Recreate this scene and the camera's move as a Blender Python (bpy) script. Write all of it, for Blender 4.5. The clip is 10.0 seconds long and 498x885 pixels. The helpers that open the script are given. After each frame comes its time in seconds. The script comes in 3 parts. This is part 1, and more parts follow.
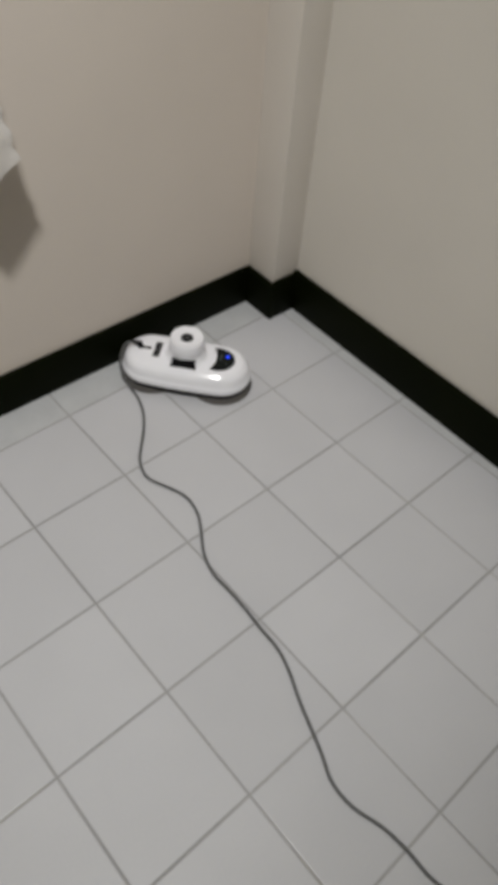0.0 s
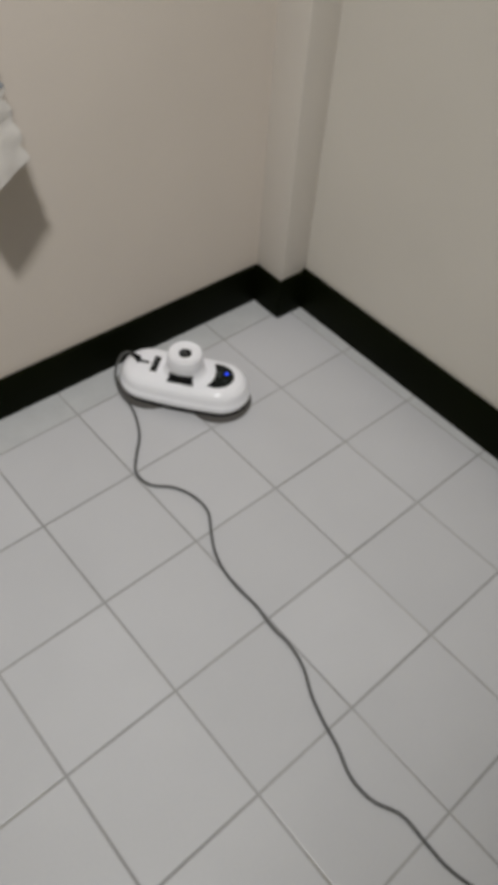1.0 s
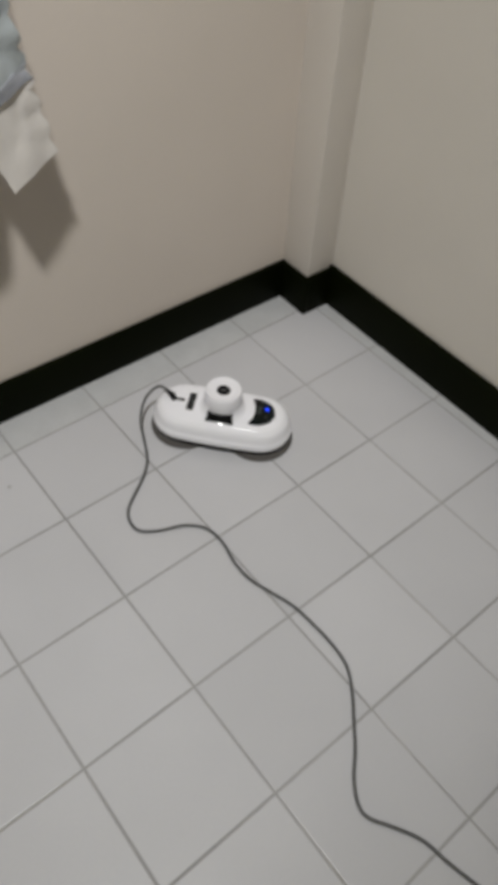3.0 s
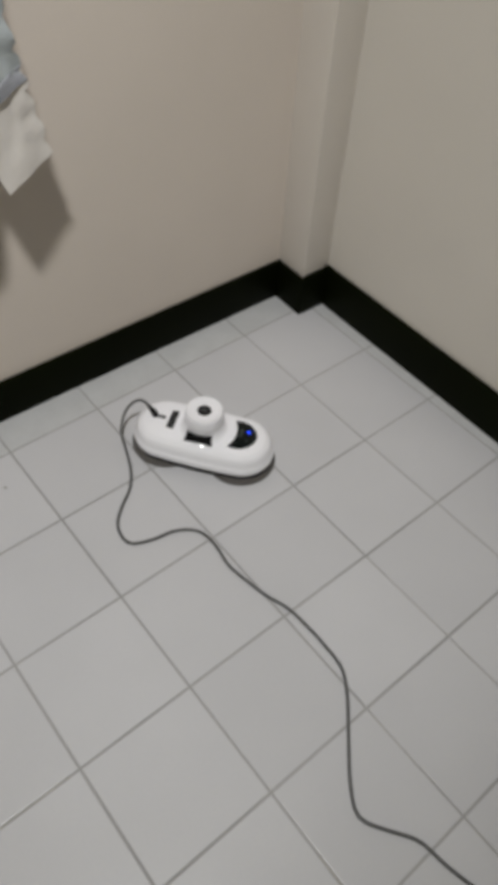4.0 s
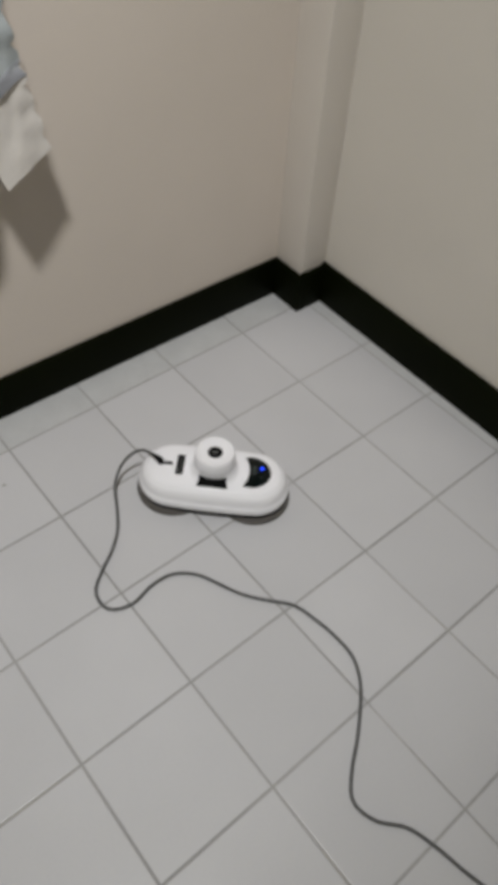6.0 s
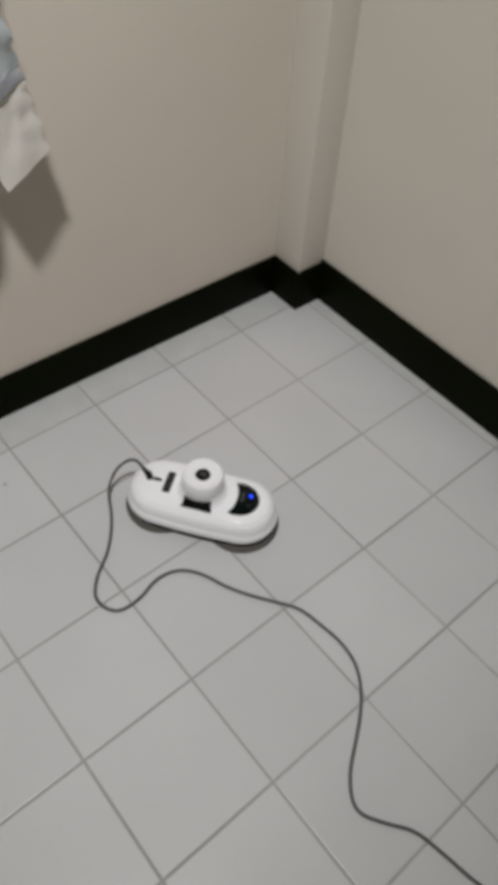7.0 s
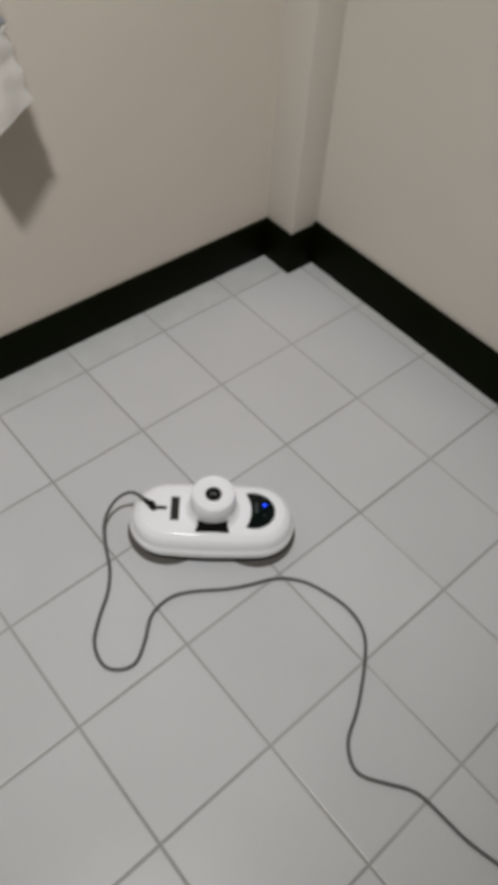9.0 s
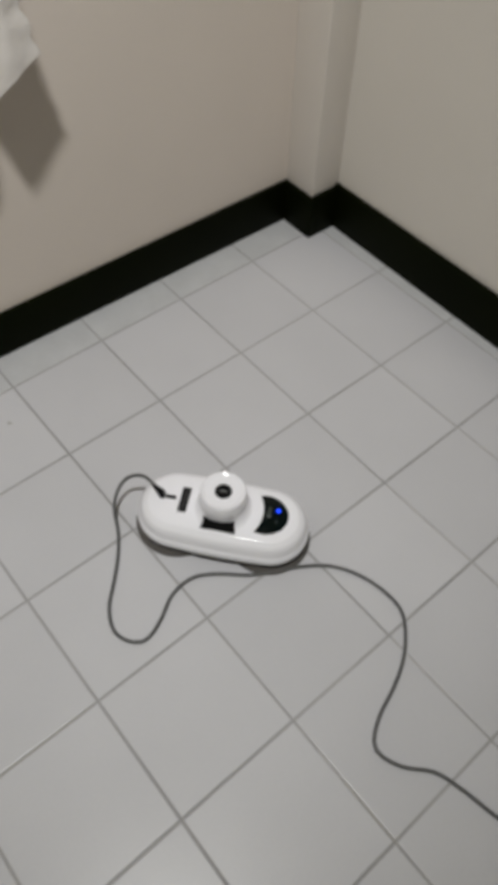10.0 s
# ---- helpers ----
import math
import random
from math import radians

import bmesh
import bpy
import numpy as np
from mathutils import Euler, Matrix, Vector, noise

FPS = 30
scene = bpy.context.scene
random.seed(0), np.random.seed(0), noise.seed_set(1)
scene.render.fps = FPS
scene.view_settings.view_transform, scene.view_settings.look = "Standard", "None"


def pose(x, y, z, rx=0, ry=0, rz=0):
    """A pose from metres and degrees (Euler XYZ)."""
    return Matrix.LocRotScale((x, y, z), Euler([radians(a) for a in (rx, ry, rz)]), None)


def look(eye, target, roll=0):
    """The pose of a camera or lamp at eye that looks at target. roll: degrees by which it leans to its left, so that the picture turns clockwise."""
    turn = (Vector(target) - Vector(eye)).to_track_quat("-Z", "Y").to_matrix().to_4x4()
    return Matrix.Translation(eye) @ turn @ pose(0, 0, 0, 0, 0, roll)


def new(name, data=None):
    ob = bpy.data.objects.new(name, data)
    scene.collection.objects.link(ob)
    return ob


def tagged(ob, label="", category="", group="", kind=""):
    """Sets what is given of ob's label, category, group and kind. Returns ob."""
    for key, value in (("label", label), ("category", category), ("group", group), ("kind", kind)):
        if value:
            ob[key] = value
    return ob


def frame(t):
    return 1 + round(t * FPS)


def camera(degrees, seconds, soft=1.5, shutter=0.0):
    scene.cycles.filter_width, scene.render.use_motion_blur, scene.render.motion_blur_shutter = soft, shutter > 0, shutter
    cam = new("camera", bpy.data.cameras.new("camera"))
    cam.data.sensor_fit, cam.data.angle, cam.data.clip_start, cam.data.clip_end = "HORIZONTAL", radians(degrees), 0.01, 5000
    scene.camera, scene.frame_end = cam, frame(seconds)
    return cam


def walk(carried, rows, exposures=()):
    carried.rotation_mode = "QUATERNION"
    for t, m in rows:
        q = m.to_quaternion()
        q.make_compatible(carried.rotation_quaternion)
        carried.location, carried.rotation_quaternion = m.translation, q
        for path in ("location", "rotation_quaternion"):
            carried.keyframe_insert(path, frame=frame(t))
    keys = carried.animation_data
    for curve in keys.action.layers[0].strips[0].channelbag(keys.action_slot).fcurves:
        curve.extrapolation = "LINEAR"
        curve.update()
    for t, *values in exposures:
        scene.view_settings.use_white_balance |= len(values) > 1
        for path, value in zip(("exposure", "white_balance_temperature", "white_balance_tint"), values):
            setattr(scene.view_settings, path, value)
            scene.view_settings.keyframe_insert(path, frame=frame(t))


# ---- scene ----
cam = camera(38.0, 10.0, soft=7.0)
PATH = [
    (0, (-0.871, -0.965, 1.138), (0.087, -0.066, -0.37), 7.1),
    (0.5, (-0.872, -0.968, 1.142), (0.081, -0.065, -0.367), 6.3),
    (0.7, (-0.872, -0.9659, 1.1402), (0.0904, -0.0669, -0.3654), 6.85),
    (0.8, (-0.872, -0.9641, 1.1388), (0.093, -0.0683, -0.3673), 7.0),
    (1, (-0.872, -0.962, 1.137), (0.07, -0.052, -0.375), 6.5),
    (1.2, (-0.872, -0.9603, 1.1366), (0.0498, -0.0344, -0.3775), 6.04),
    (1.35, (-0.872, -0.9585, 1.1361), (0.0278, -0.015, -0.3803), 5.53),
    (1.5, (-0.872, -0.958, 1.136), (0.022, -0.01, -0.381), 5.4),
    (2, (-0.87, -0.958, 1.132), (0.023, -0.01, -0.386), 5.3),
    (2.2, (-0.8697, -0.9581, 1.1315), (0.0190, -0.0076, -0.3873), 5.33),
    (3.3, (-0.8683, -0.9589, 1.1285), (0.0225, -0.0181, -0.3955), 5.47),
    (3.5, (-0.868, -0.959, 1.128), (0.027, -0.024, -0.396), 5.5),
    (4, (-0.866, -0.96, 1.135), (0.027, -0.022, -0.389), 5.6),
    (4.5, (-0.874, -0.956, 1.129), (0.02, -0.016, -0.393), 5.8),
    (5, (-0.875, -0.956, 1.132), (0.024, -0.029, -0.395), 6.1),
    (5.5, (-0.877, -0.962, 1.129), (0.026, -0.032, -0.394), 5.7),
    (6.8, (-0.875, -0.962, 1.136), (0.031, -0.03, -0.383), 5.9),
    (7, (-0.877, -0.963, 1.14), (0.022, -0.04, -0.389), 5.6),
    (7.2, (-0.8763, -0.9655, 1.1404), (0.041, -0.0511, -0.3836), 6.01),
    (7.4, (-0.8753, -0.9688, 1.1408), (0.0281, -0.0424, -0.3848), 5.8),
    (7.5, (-0.875, -0.97, 1.141), (0.027, -0.036, -0.381), 5.0),
    (8, (-0.887, -0.966, 1.125), (0.008, -0.039, -0.405), 6.0),
    (8.5, (-0.886, -0.965, 1.122), (0.008, -0.057, -0.419), 6.1),
    (9, (-0.878, -0.966, 1.106), (0.005, -0.094, -0.462), 5.9),
    (9.2, (-0.8762, -0.9632, 1.0986), (0.0022, -0.08, -0.4658), 5.42),
    (9.5, (-0.873, -0.958, 1.085), (-0.03, -0.089, -0.507), 4.6),
    (9.7, (-0.87, -0.9576, 1.0786), (-0.0528, -0.079, -0.5214), 4.16),
    (10, (-0.866, -0.957, 1.069), (-0.06, -0.09, -0.543), 3.5),
]
walk(cam, [(t, look(eye, target, roll)) for t, eye, target, roll in PATH])

# ---- light ----
world = bpy.data.worlds.new("world")
world.use_nodes = True
world.node_tree.nodes["Background"].inputs["Color"].default_value = (0.75, 0.8, 0.9, 1)
world.node_tree.nodes["Background"].inputs["Strength"].default_value = 0.05
scene.world = world
scene.view_settings.exposure = 0.61

LAMP = (-1.02, -0.86, 2.38)
bulb = bpy.data.lights.new("ceiling_downlight", "SPOT")
bulb.energy, bulb.shadow_soft_size, bulb.color = 91.0, 0.075, (0.985, 0.985, 0.962)
bulb.spot_size, bulb.spot_blend = radians(70), 1.0
tagged(new("ceiling_downlight", bulb), kind="structure").matrix_world = look(LAMP, (-0.30, -0.13, 0.0))


# ---- materials ----
def material(name, color, rough=0.5, metal=0.0, grain=0.0, grain_scale=400.0, stain=0.0, stain_scale=5.0, bump=0.0,
             bump_scale=300.0, vary=0.0, coat=0.0, emit=0.0, spec=0.5):
    m = bpy.data.materials.new(name)
    m.use_nodes = True
    nt = m.node_tree
    b = nt.nodes["Principled BSDF"]
    b.inputs["Roughness"].default_value, b.inputs["Metallic"].default_value = rough, metal
    b.inputs["Coat Weight"].default_value = coat
    b.inputs["Coat Roughness"].default_value = 0.08
    b.inputs["Specular IOR Level"].default_value = spec
    b.inputs["Base Color"].default_value = (*color, 1)
    if emit:
        b.inputs["Emission Color"].default_value, b.inputs["Emission Strength"].default_value = (*color, 1), emit
    place = nt.nodes.new("ShaderNodeNewGeometry")

    def cloud(scale, detail):
        n = nt.nodes.new("ShaderNodeTexNoise")
        n.inputs["Scale"].default_value, n.inputs["Detail"].default_value = scale, detail
        nt.links.new(place.outputs["Position"], n.inputs["Vector"])
        return n.outputs["Fac"]

    value = None
    for amount, source in ((stain, lambda: cloud(stain_scale, 4)), (grain, lambda: cloud(grain_scale, 3)), (vary, None)):
        if not amount:
            continue
        if source is None:
            source = lambda: nt.nodes.new("ShaderNodeObjectInfo").outputs["Random"]
        r = nt.nodes.new("ShaderNodeMapRange")
        r.inputs["From Min"].default_value, r.inputs["From Max"].default_value = (0.25, 0.75) if amount is not vary else (0, 1)
        r.inputs["To Min"].default_value, r.inputs["To Max"].default_value = 1 - amount, 1 + amount
        nt.links.new(source(), r.inputs["Value"])
        if value is None:
            value = r.outputs["Result"]
        else:
            mul = nt.nodes.new("ShaderNodeMath")
            mul.operation = "MULTIPLY"
            nt.links.new(value, mul.inputs[0])
            nt.links.new(r.outputs["Result"], mul.inputs[1])
            value = mul.outputs[0]
    if value is not None:
        h = nt.nodes.new("ShaderNodeHueSaturation")
        h.inputs["Color"].default_value = (*color, 1)
        nt.links.new(value, h.inputs["Value"])
        nt.links.new(h.outputs["Color"], b.inputs["Base Color"])
    if bump:
        bp = nt.nodes.new("ShaderNodeBump")
        bp.inputs["Strength"].default_value, bp.inputs["Distance"].default_value = bump, 0.002
        nt.links.new(cloud(bump_scale, 3), bp.inputs["Height"])
        nt.links.new(bp.outputs["Normal"], b.inputs["Normal"])
    return m


PAINT = material("wall_paint", (0.688, 0.617, 0.556), 0.6, grain=0.015, stain=0.035, stain_scale=2.5, bump=0.08, bump_scale=180)
# east wall and pier: wall paint tinted cooler for the light on west-facing sides
COOL_LIT = material("cool_lit_wall_paint", (0.657, 0.616, 0.562), 0.6, grain=0.015, stain=0.035, stain_scale=2.5, bump=0.08, bump_scale=180)
PIER = material("cool_lit_pier_paint", (0.662, 0.614, 0.564), 0.6, grain=0.015, stain=0.035, stain_scale=2.5, bump=0.08, bump_scale=180)
# colours of the unseen ceiling and walls, yellow so bounced light turns shadows olive
CEILING = material("yellow_bounce_ceiling_paint", (0.78, 0.765, 0.47), 0.8, stain=0.03)
BOUNCE = material("yellow_bounce_paint", (0.75, 0.72, 0.34), 0.7, grain=0.015, stain=0.04, stain_scale=2.5)
PALE = material("pale_grout", (0.40, 0.386, 0.36), 0.9, grain=0.08, stain=0.15, stain_scale=30)
TILE = material("floor_tile_glaze", (0.590, 0.587, 0.613), 0.32, grain=0.02, grain_scale=250, stain=0.035, stain_scale=4, bump=0.03,
                bump_scale=60, vary=0.025, spec=0.34)
# tiles along the walls, slightly darker and more stained than the rest
EDGE_TILE = material("darker_stained_edge_tile", (0.562, 0.566, 0.578), 0.36, grain=0.03, grain_scale=120, stain=0.07, stain_scale=16, bump=0.03,
                     bump_scale=60, vary=0.025, spec=0.3)
GROUT = material("tile_grout", (0.378, 0.370, 0.372), 0.9, grain=0.12, grain_scale=500, stain=0.3, stain_scale=2.4)
SKIRT = material("dark_skirting_tile", (0.0034, 0.0046, 0.0010), 0.45, grain=0.2, grain_scale=300, stain=0.25, bump=0.03, bump_scale=90, spec=0.035)
DUST = material("grey_dust", (0.42, 0.41, 0.405), 0.9, grain=0.2)
FILLED = material("filled_grout", (0.42, 0.412, 0.415), 0.8, grain=0.05, stain=0.08, stain_scale=14)
WIPED = material("wiped_grout", (0.475, 0.465, 0.465), 0.9, grain=0.1, stain=0.12, stain_scale=14)
WHITE = material("white_plastic", (0.935, 0.930, 0.980), 0.12, grain=0.006, grain_scale=900, stain=0.01, stain_scale=18, spec=0.24)
POLISHED = material("polished_white_plastic", (0.935, 0.930, 0.980), 0.11, grain=0.006, grain_scale=900, stain=0.01, stain_scale=18, spec=0.5)
DARK = material("dark_rubber", (0.005, 0.005, 0.0055), 0.55, grain=0.15, spec=0.12)
SILVER = material("silver_print", (0.20, 0.20, 0.20), 0.4, grain=0.1)
GREY = material("grey_plastic", (0.045, 0.044, 0.044), 0.5, grain=0.1)
PAD = material("grey_microfibre", (0.105, 0.097, 0.092), 0.95, grain=0.2, grain_scale=900, bump=0.5, bump_scale=900)
GLOSS = material("black_gloss_panel", (0.003, 0.006, 0.006), 0.12, grain=0.1, stain=0.1, spec=0.3)
# greenish grey for the panel's small print and its painted reflection streak
PRINT_SHEEN = material("panel_print_and_sheen", (0.03, 0.04, 0.038), 0.4, grain=0.1)
LED = material("blue_led", (0.008, 0.055, 1.0), 0.3, emit=0.9)
CABLE = material("grey_black_cable", (0.088, 0.088, 0.087), 0.45, grain=0.12, grain_scale=300)
CLOTH = material("white_cloth", (0.78, 0.74, 0.71), 0.95, grain=0.04, grain_scale=600, stain=0.06, stain_scale=14, bump=0.28, bump_scale=120)
BLUE = material("blue_grey_cloth", (0.42, 0.455, 0.475), 0.95, grain=0.06, grain_scale=600, stain=0.12, stain_scale=14, bump=0.4, bump_scale=500)
HEM = material("violet_grey_hem", (0.34, 0.35, 0.39), 0.95, grain=0.06, grain_scale=600, stain=0.2, stain_scale=40, bump=0.4, bump_scale=500)


# ---- mesh helpers ----
def finish(bm, name, mat, smooth=True, angle=40):
    bmesh.ops.recalc_face_normals(bm, faces=bm.faces)
    me = bpy.data.meshes.new(name)
    for f in bm.faces:
        f.smooth = smooth
    if smooth:
        for e in bm.edges:
            if len(e.link_faces) == 2 and e.calc_face_angle() > radians(angle):
                e.smooth = False
    bm.to_mesh(me)
    bm.free()
    me.materials.append(mat)
    return me


def part(name, bm, mat, parent=None, label="", smooth=True, angle=40):
    ob = new(name, finish(bm, name, mat, smooth, angle))
    ob.parent = parent
    return tagged(ob, label)


def block(lo, hi, bevel=0.0):
    bm = bmesh.new()
    bmesh.ops.create_cube(bm, size=1)
    for v in bm.verts:
        v.co = [lo[i] + (v.co[i] + 0.5) * (hi[i] - lo[i]) for i in range(3)]
    if bevel:
        bmesh.ops.bevel(bm, geom=bm.edges[:], offset=bevel, segments=2, affect="EDGES", profile=0.6)
    return bm


def rings(loops, cap_start=True, cap_end=True):
    """A skin over closed loops of the same count."""
    bm = bmesh.new()
    vs = [[bm.verts.new(p) for p in loop] for loop in loops]
    n = len(vs[0])
    for a, b in zip(vs, vs[1:]):
        for i in range(n):
            bm.faces.new((a[i], a[(i + 1) % n], b[(i + 1) % n], b[i]))
    if cap_start:
        bm.faces.new(vs[0][::-1])
    if cap_end:
        bm.faces.new(vs[-1])
    return bm


def lathe(profile, n=48, cx=0.0, cy=0.0):
    return rings([[(cx + r * math.cos(2 * math.pi * i / n), cy + r * math.sin(2 * math.pi * i / n), z) for i in range(n)] for r, z in profile])


def stadium(half, r, z, n=24, m=10, crown=0.0025):
    """A rounded-end plan outline whose long sides bow out very slightly."""
    pts = []
    for side in (1, -1):
        for i in range(n + 1):
            a = -math.pi / 2 + math.pi * i / n + (0 if side > 0 else math.pi)
            pts.append((side * half + r * math.cos(a), r * math.sin(a), z))
        for i in range(1, m):
            u = 1 - 2 * i / m
            pts.append((side * half * u, side * (r + crown * (1 - u * u) * r / 0.0665), z))
    return pts


def slab(outline, z0, z1, edge=0.0006):
    """A thin plate over a flat outline with a softened top edge."""
    cx, cy = (sum(p[k] for p in outline) / len(outline) for k in (0, 1))
    shrink = lambda f, z: [(cx + (x - cx) * f, cy + (y - cy) * f, z) for x, y in outline]
    return rings([shrink(1, z0), shrink(1, z1 - edge), shrink(0.985, z1)])


# ---- the room: tiled floor, painted walls with a corner pier, dark skirting ----
WALL_Y, WALL_X, PIER_X, PIER_Y = 0.080, 0.243, 0.166, -0.008
SKIRT_H, SKIRT_T = 0.108, 0.011
# unseen west and south walls stand close in to bounce more fill
WEST, SOUTH, HIGH = -1.8, -2.0, 2.5
T, GAP = 0.2, 0.0040


# the walls stand about a degree askew to the tile joints and lean by a hundredth against the floor, which falls towards a drain
ASKEW = Matrix.Translation((0.2, 0, 0)) @ Matrix.Rotation(radians(-0.95), 4, "Z") @ Matrix.Translation((-0.2, 0, 0))
ASKEW = ASKEW @ Matrix(((1, 0, -0.0113, 0), (0, 1, 0.0108, 0), (0, 0, 1, 0), (0, 0, 0, 1)))


def turned(bm):
    bm.transform(ASKEW)
    return bm


def wall(name, lo, hi, label, mat=PAINT):
    return tagged(part(name, turned(block(lo, hi)), mat, smooth=False), label, "wall", kind="structure")


wall("wall_north", (WEST - 0.1, WALL_Y, -0.05), (WALL_X + 0.1, WALL_Y + 0.1, HIGH), "plain off-white painted wall above dark skirting")
wall("wall_east", (WALL_X, SOUTH - 0.1, -0.05), (WALL_X + 0.1, WALL_Y, HIGH), "plain off-white wall with cool light put into its paint, above dark skirting", COOL_LIT)
wall("wall_west", (WEST - 0.1, SOUTH - 0.1, -0.05), (WEST, WALL_Y, HIGH), "unseen wall added to throw back yellowish fill light", BOUNCE)
wall("wall_south", (WEST, SOUTH - 0.1, -0.05), (WALL_X, SOUTH, HIGH), "unseen wall added to throw back yellowish fill light", BOUNCE)
tagged(part("wall_pier", turned(block((PIER_X, PIER_Y, -0.05), (WALL_X + 0.02, WALL_Y + 0.02, HIGH), 0.007)), PIER), "narrow off-white pier filling the corner, cool light put into its paint",
       "wall", kind="structure")
tagged(part("ceiling", turned(block((WEST - 0.1, SOUTH - 0.1, HIGH), (WALL_X + 0.1, WALL_Y + 0.1, HIGH + 0.1))), CEILING, smooth=False),
       "unseen ceiling tinted yellow to warm the bounced light", "ceiling", kind="structure")


def skirting(lo, hi, high=SKIRT_H):
    bm = block((lo[0], lo[1], -0.002), (hi[0], hi[1], high), 0.0022)
    for v in bm.verts:
        if v.co.z > 0.05 and v.co.x < 0:
            v.co.z += 0.006 * v.co.x
    ob = part("baseboard", turned(bm), SKIRT)
    return tagged(ob, "glossy blackish-green skirting along the wall foot", "baseboard", kind="structure")


skirting((WEST, WALL_Y - SKIRT_T), (PIER_X - SKIRT_T, WALL_Y), 0.0998)
skirting((PIER_X - SKIRT_T, PIER_Y - SKIRT_T), (PIER_X, WALL_Y), 0.0998)
skirting((PIER_X, PIER_Y - SKIRT_T), (WALL_X - SKIRT_T, PIER_Y), 0.1030)
skirting((WALL_X - SKIRT_T, SOUTH), (WALL_X, PIER_Y))

floor = tagged(part("floor", block((WEST - 0.1, SOUTH - 0.1, -0.06), (WALL_X + 0.06, WALL_Y + 0.06, -0.0016)), GROUT, smooth=False),
               "light grey square ceramic floor tiles with grey grout", "floor", kind="structure")


# ---- the window-cleaning robot ----
def robot():
    bot = tagged(new("cleaning_robot"), "white plastic window-cleaning robot with round knob and blue light", "robot")
    half, r = 0.0765, 0.0665
    prof = [(0.004, 0.0235), (0.0008, 0.0240), (0.0, 0.026), (0.0002, 0.0335), (0.0012, 0.0375), (0.0034, 0.0395), (0.0042, 0.041), (0.0050, 0.047),
            (0.0068, 0.0535), (0.0092, 0.0582), (0.0112, 0.0606), (0.0122, 0.0615), (0.0132, 0.06224), (0.0175, 0.06544), (0.0185, 0.06618),
            (0.0193, 0.06663), (0.0204, 0.06695), (0.030, 0.0685), (0.045, 0.0692), (0.0655, 0.0695)]
    part("shell", rings([stadium(half, r - i, z) for i, z in prof]), WHITE, bot, "glossy white rounded shell", angle=60)
    part("base_seal", rings([stadium(half, r - i, z) for i, z in ((0.010, 0.0072), (0.006, 0.0095), (0.003, 0.0236))]), DARK, bot, "dark rubber base rim")
    for x in (-half, half):
        part("cleaning_pad", lathe([(0.064, 0.0), (0.0702, 0.0007), (0.0711, 0.0020), (0.0694, 0.0050), (0.0645, 0.0078), (0.060, 0.0086)], 56, x), PAD, bot, "round grey-brown microfibre pad")
    # knob on its flared neck
    part("neck", lathe([(0.050, 0.0675), (0.0465, 0.0695), (0.0425, 0.0725), (0.0395, 0.077), (0.0375, 0.083), (0.0365, 0.089)]), WHITE, bot)
    knob = part("knob", lathe([(0.034, 0.0875), (0.0362, 0.0882), (0.0372, 0.090), (0.0376, 0.097), (0.0374, 0.107), (0.0368, 0.1130), (0.0358, 0.1165),
                               (0.0350, 0.1183), (0.0343, 0.1190), (0.0337, 0.1190), (0.0330, 0.11878), (0.0310, 0.11785), (0.0290, 0.11692), (0.0280, 0.1166), (0.0268, 0.1164), (0.0230, 0.1163), (0.0160, 0.1163),
                               (0.0140, 0.1162), (0.0135, 0.1150)], 64), POLISHED, bot,
                "round white suction-motor knob", angle=60)
    part("knob_ring", lathe([(0.0135, 0.1152), (0.0132, 0.1163), (0.0120, 0.1165), (0.0110, 0.1158)], 40), DARK, knob, "black ring")
    part("knob_centre", lathe([(0.0112, 0.1158), (0.0108, 0.1163), (0.004, 0.1165)], 32), DARK, knob)
    part("emblem", slab([(-0.0052, -0.0012), (0.0052, -0.0012), (0.0052, 0.0012), (-0.0052, 0.0012)], 0.1163, 0.1169, 0.0002), SILVER, knob, "small silver emblem")
    # dark grip recesses before and behind the neck
    for s in (-1, 1):
        rows = []
        for y, z, w in ((0.0375, 0.0860, 0.0255), (0.0415, 0.0800, 0.0245), (0.0440, 0.0745, 0.0260), (0.0455, 0.0700, 0.0285)):
            rows.append((y, z, w))
        bm = bmesh.new()
        n = 12
        grid = []
        for j, (y, z, w) in enumerate(rows):
            dip = (0.006, 0.004, 0.002, 0.0)[j]
            grid.append([bm.verts.new((w * (2 * i / n - 1), s * (y - dip * (2 * i / n - 1) ** 2), z)) for i in range(n + 1)])
        back = [bm.verts.new((v.co.x, s * 0.026, 0.066)) for v in grid[0]]
        for a, b in zip(grid, grid[1:]):
            for i in range(n):
                bm.faces.new((a[i], a[i + 1], b[i + 1], b[i]))
        for a, b in ((grid[0], back), (grid[-1], back)):
            for i in range(n):
                bm.faces.new((a[i], a[i + 1], b[i + 1], b[i]))
        for k in (0, n):
            bm.faces.new([g[k] for g in grid] + [back[k]])
        part("grip_recess", bm, DARK, bot, "black finger recess beneath the knob")
    # control panel, hollowed towards the knob
    outline = [(0.0655 * math.cos(a), 0.0655 * math.sin(a)) for a in np.linspace(0.545, -0.545, 14)]
    outline += [(0.068 + 0.0385 * math.cos(a), 0.0360 * math.sin(a)) for a in np.linspace(-1.72, 1.72, 26)]
    panel = part("control_panel", slab(outline, 0.064, 0.0697, 0.0004), GLOSS, bot, "black glossy control panel")
    part("led", lathe([(0.0037, 0.0694), (0.0035, 0.0702), (0.0022, 0.0705)], 20, 0.0885, 0.0112), LED, panel, "glowing blue light")
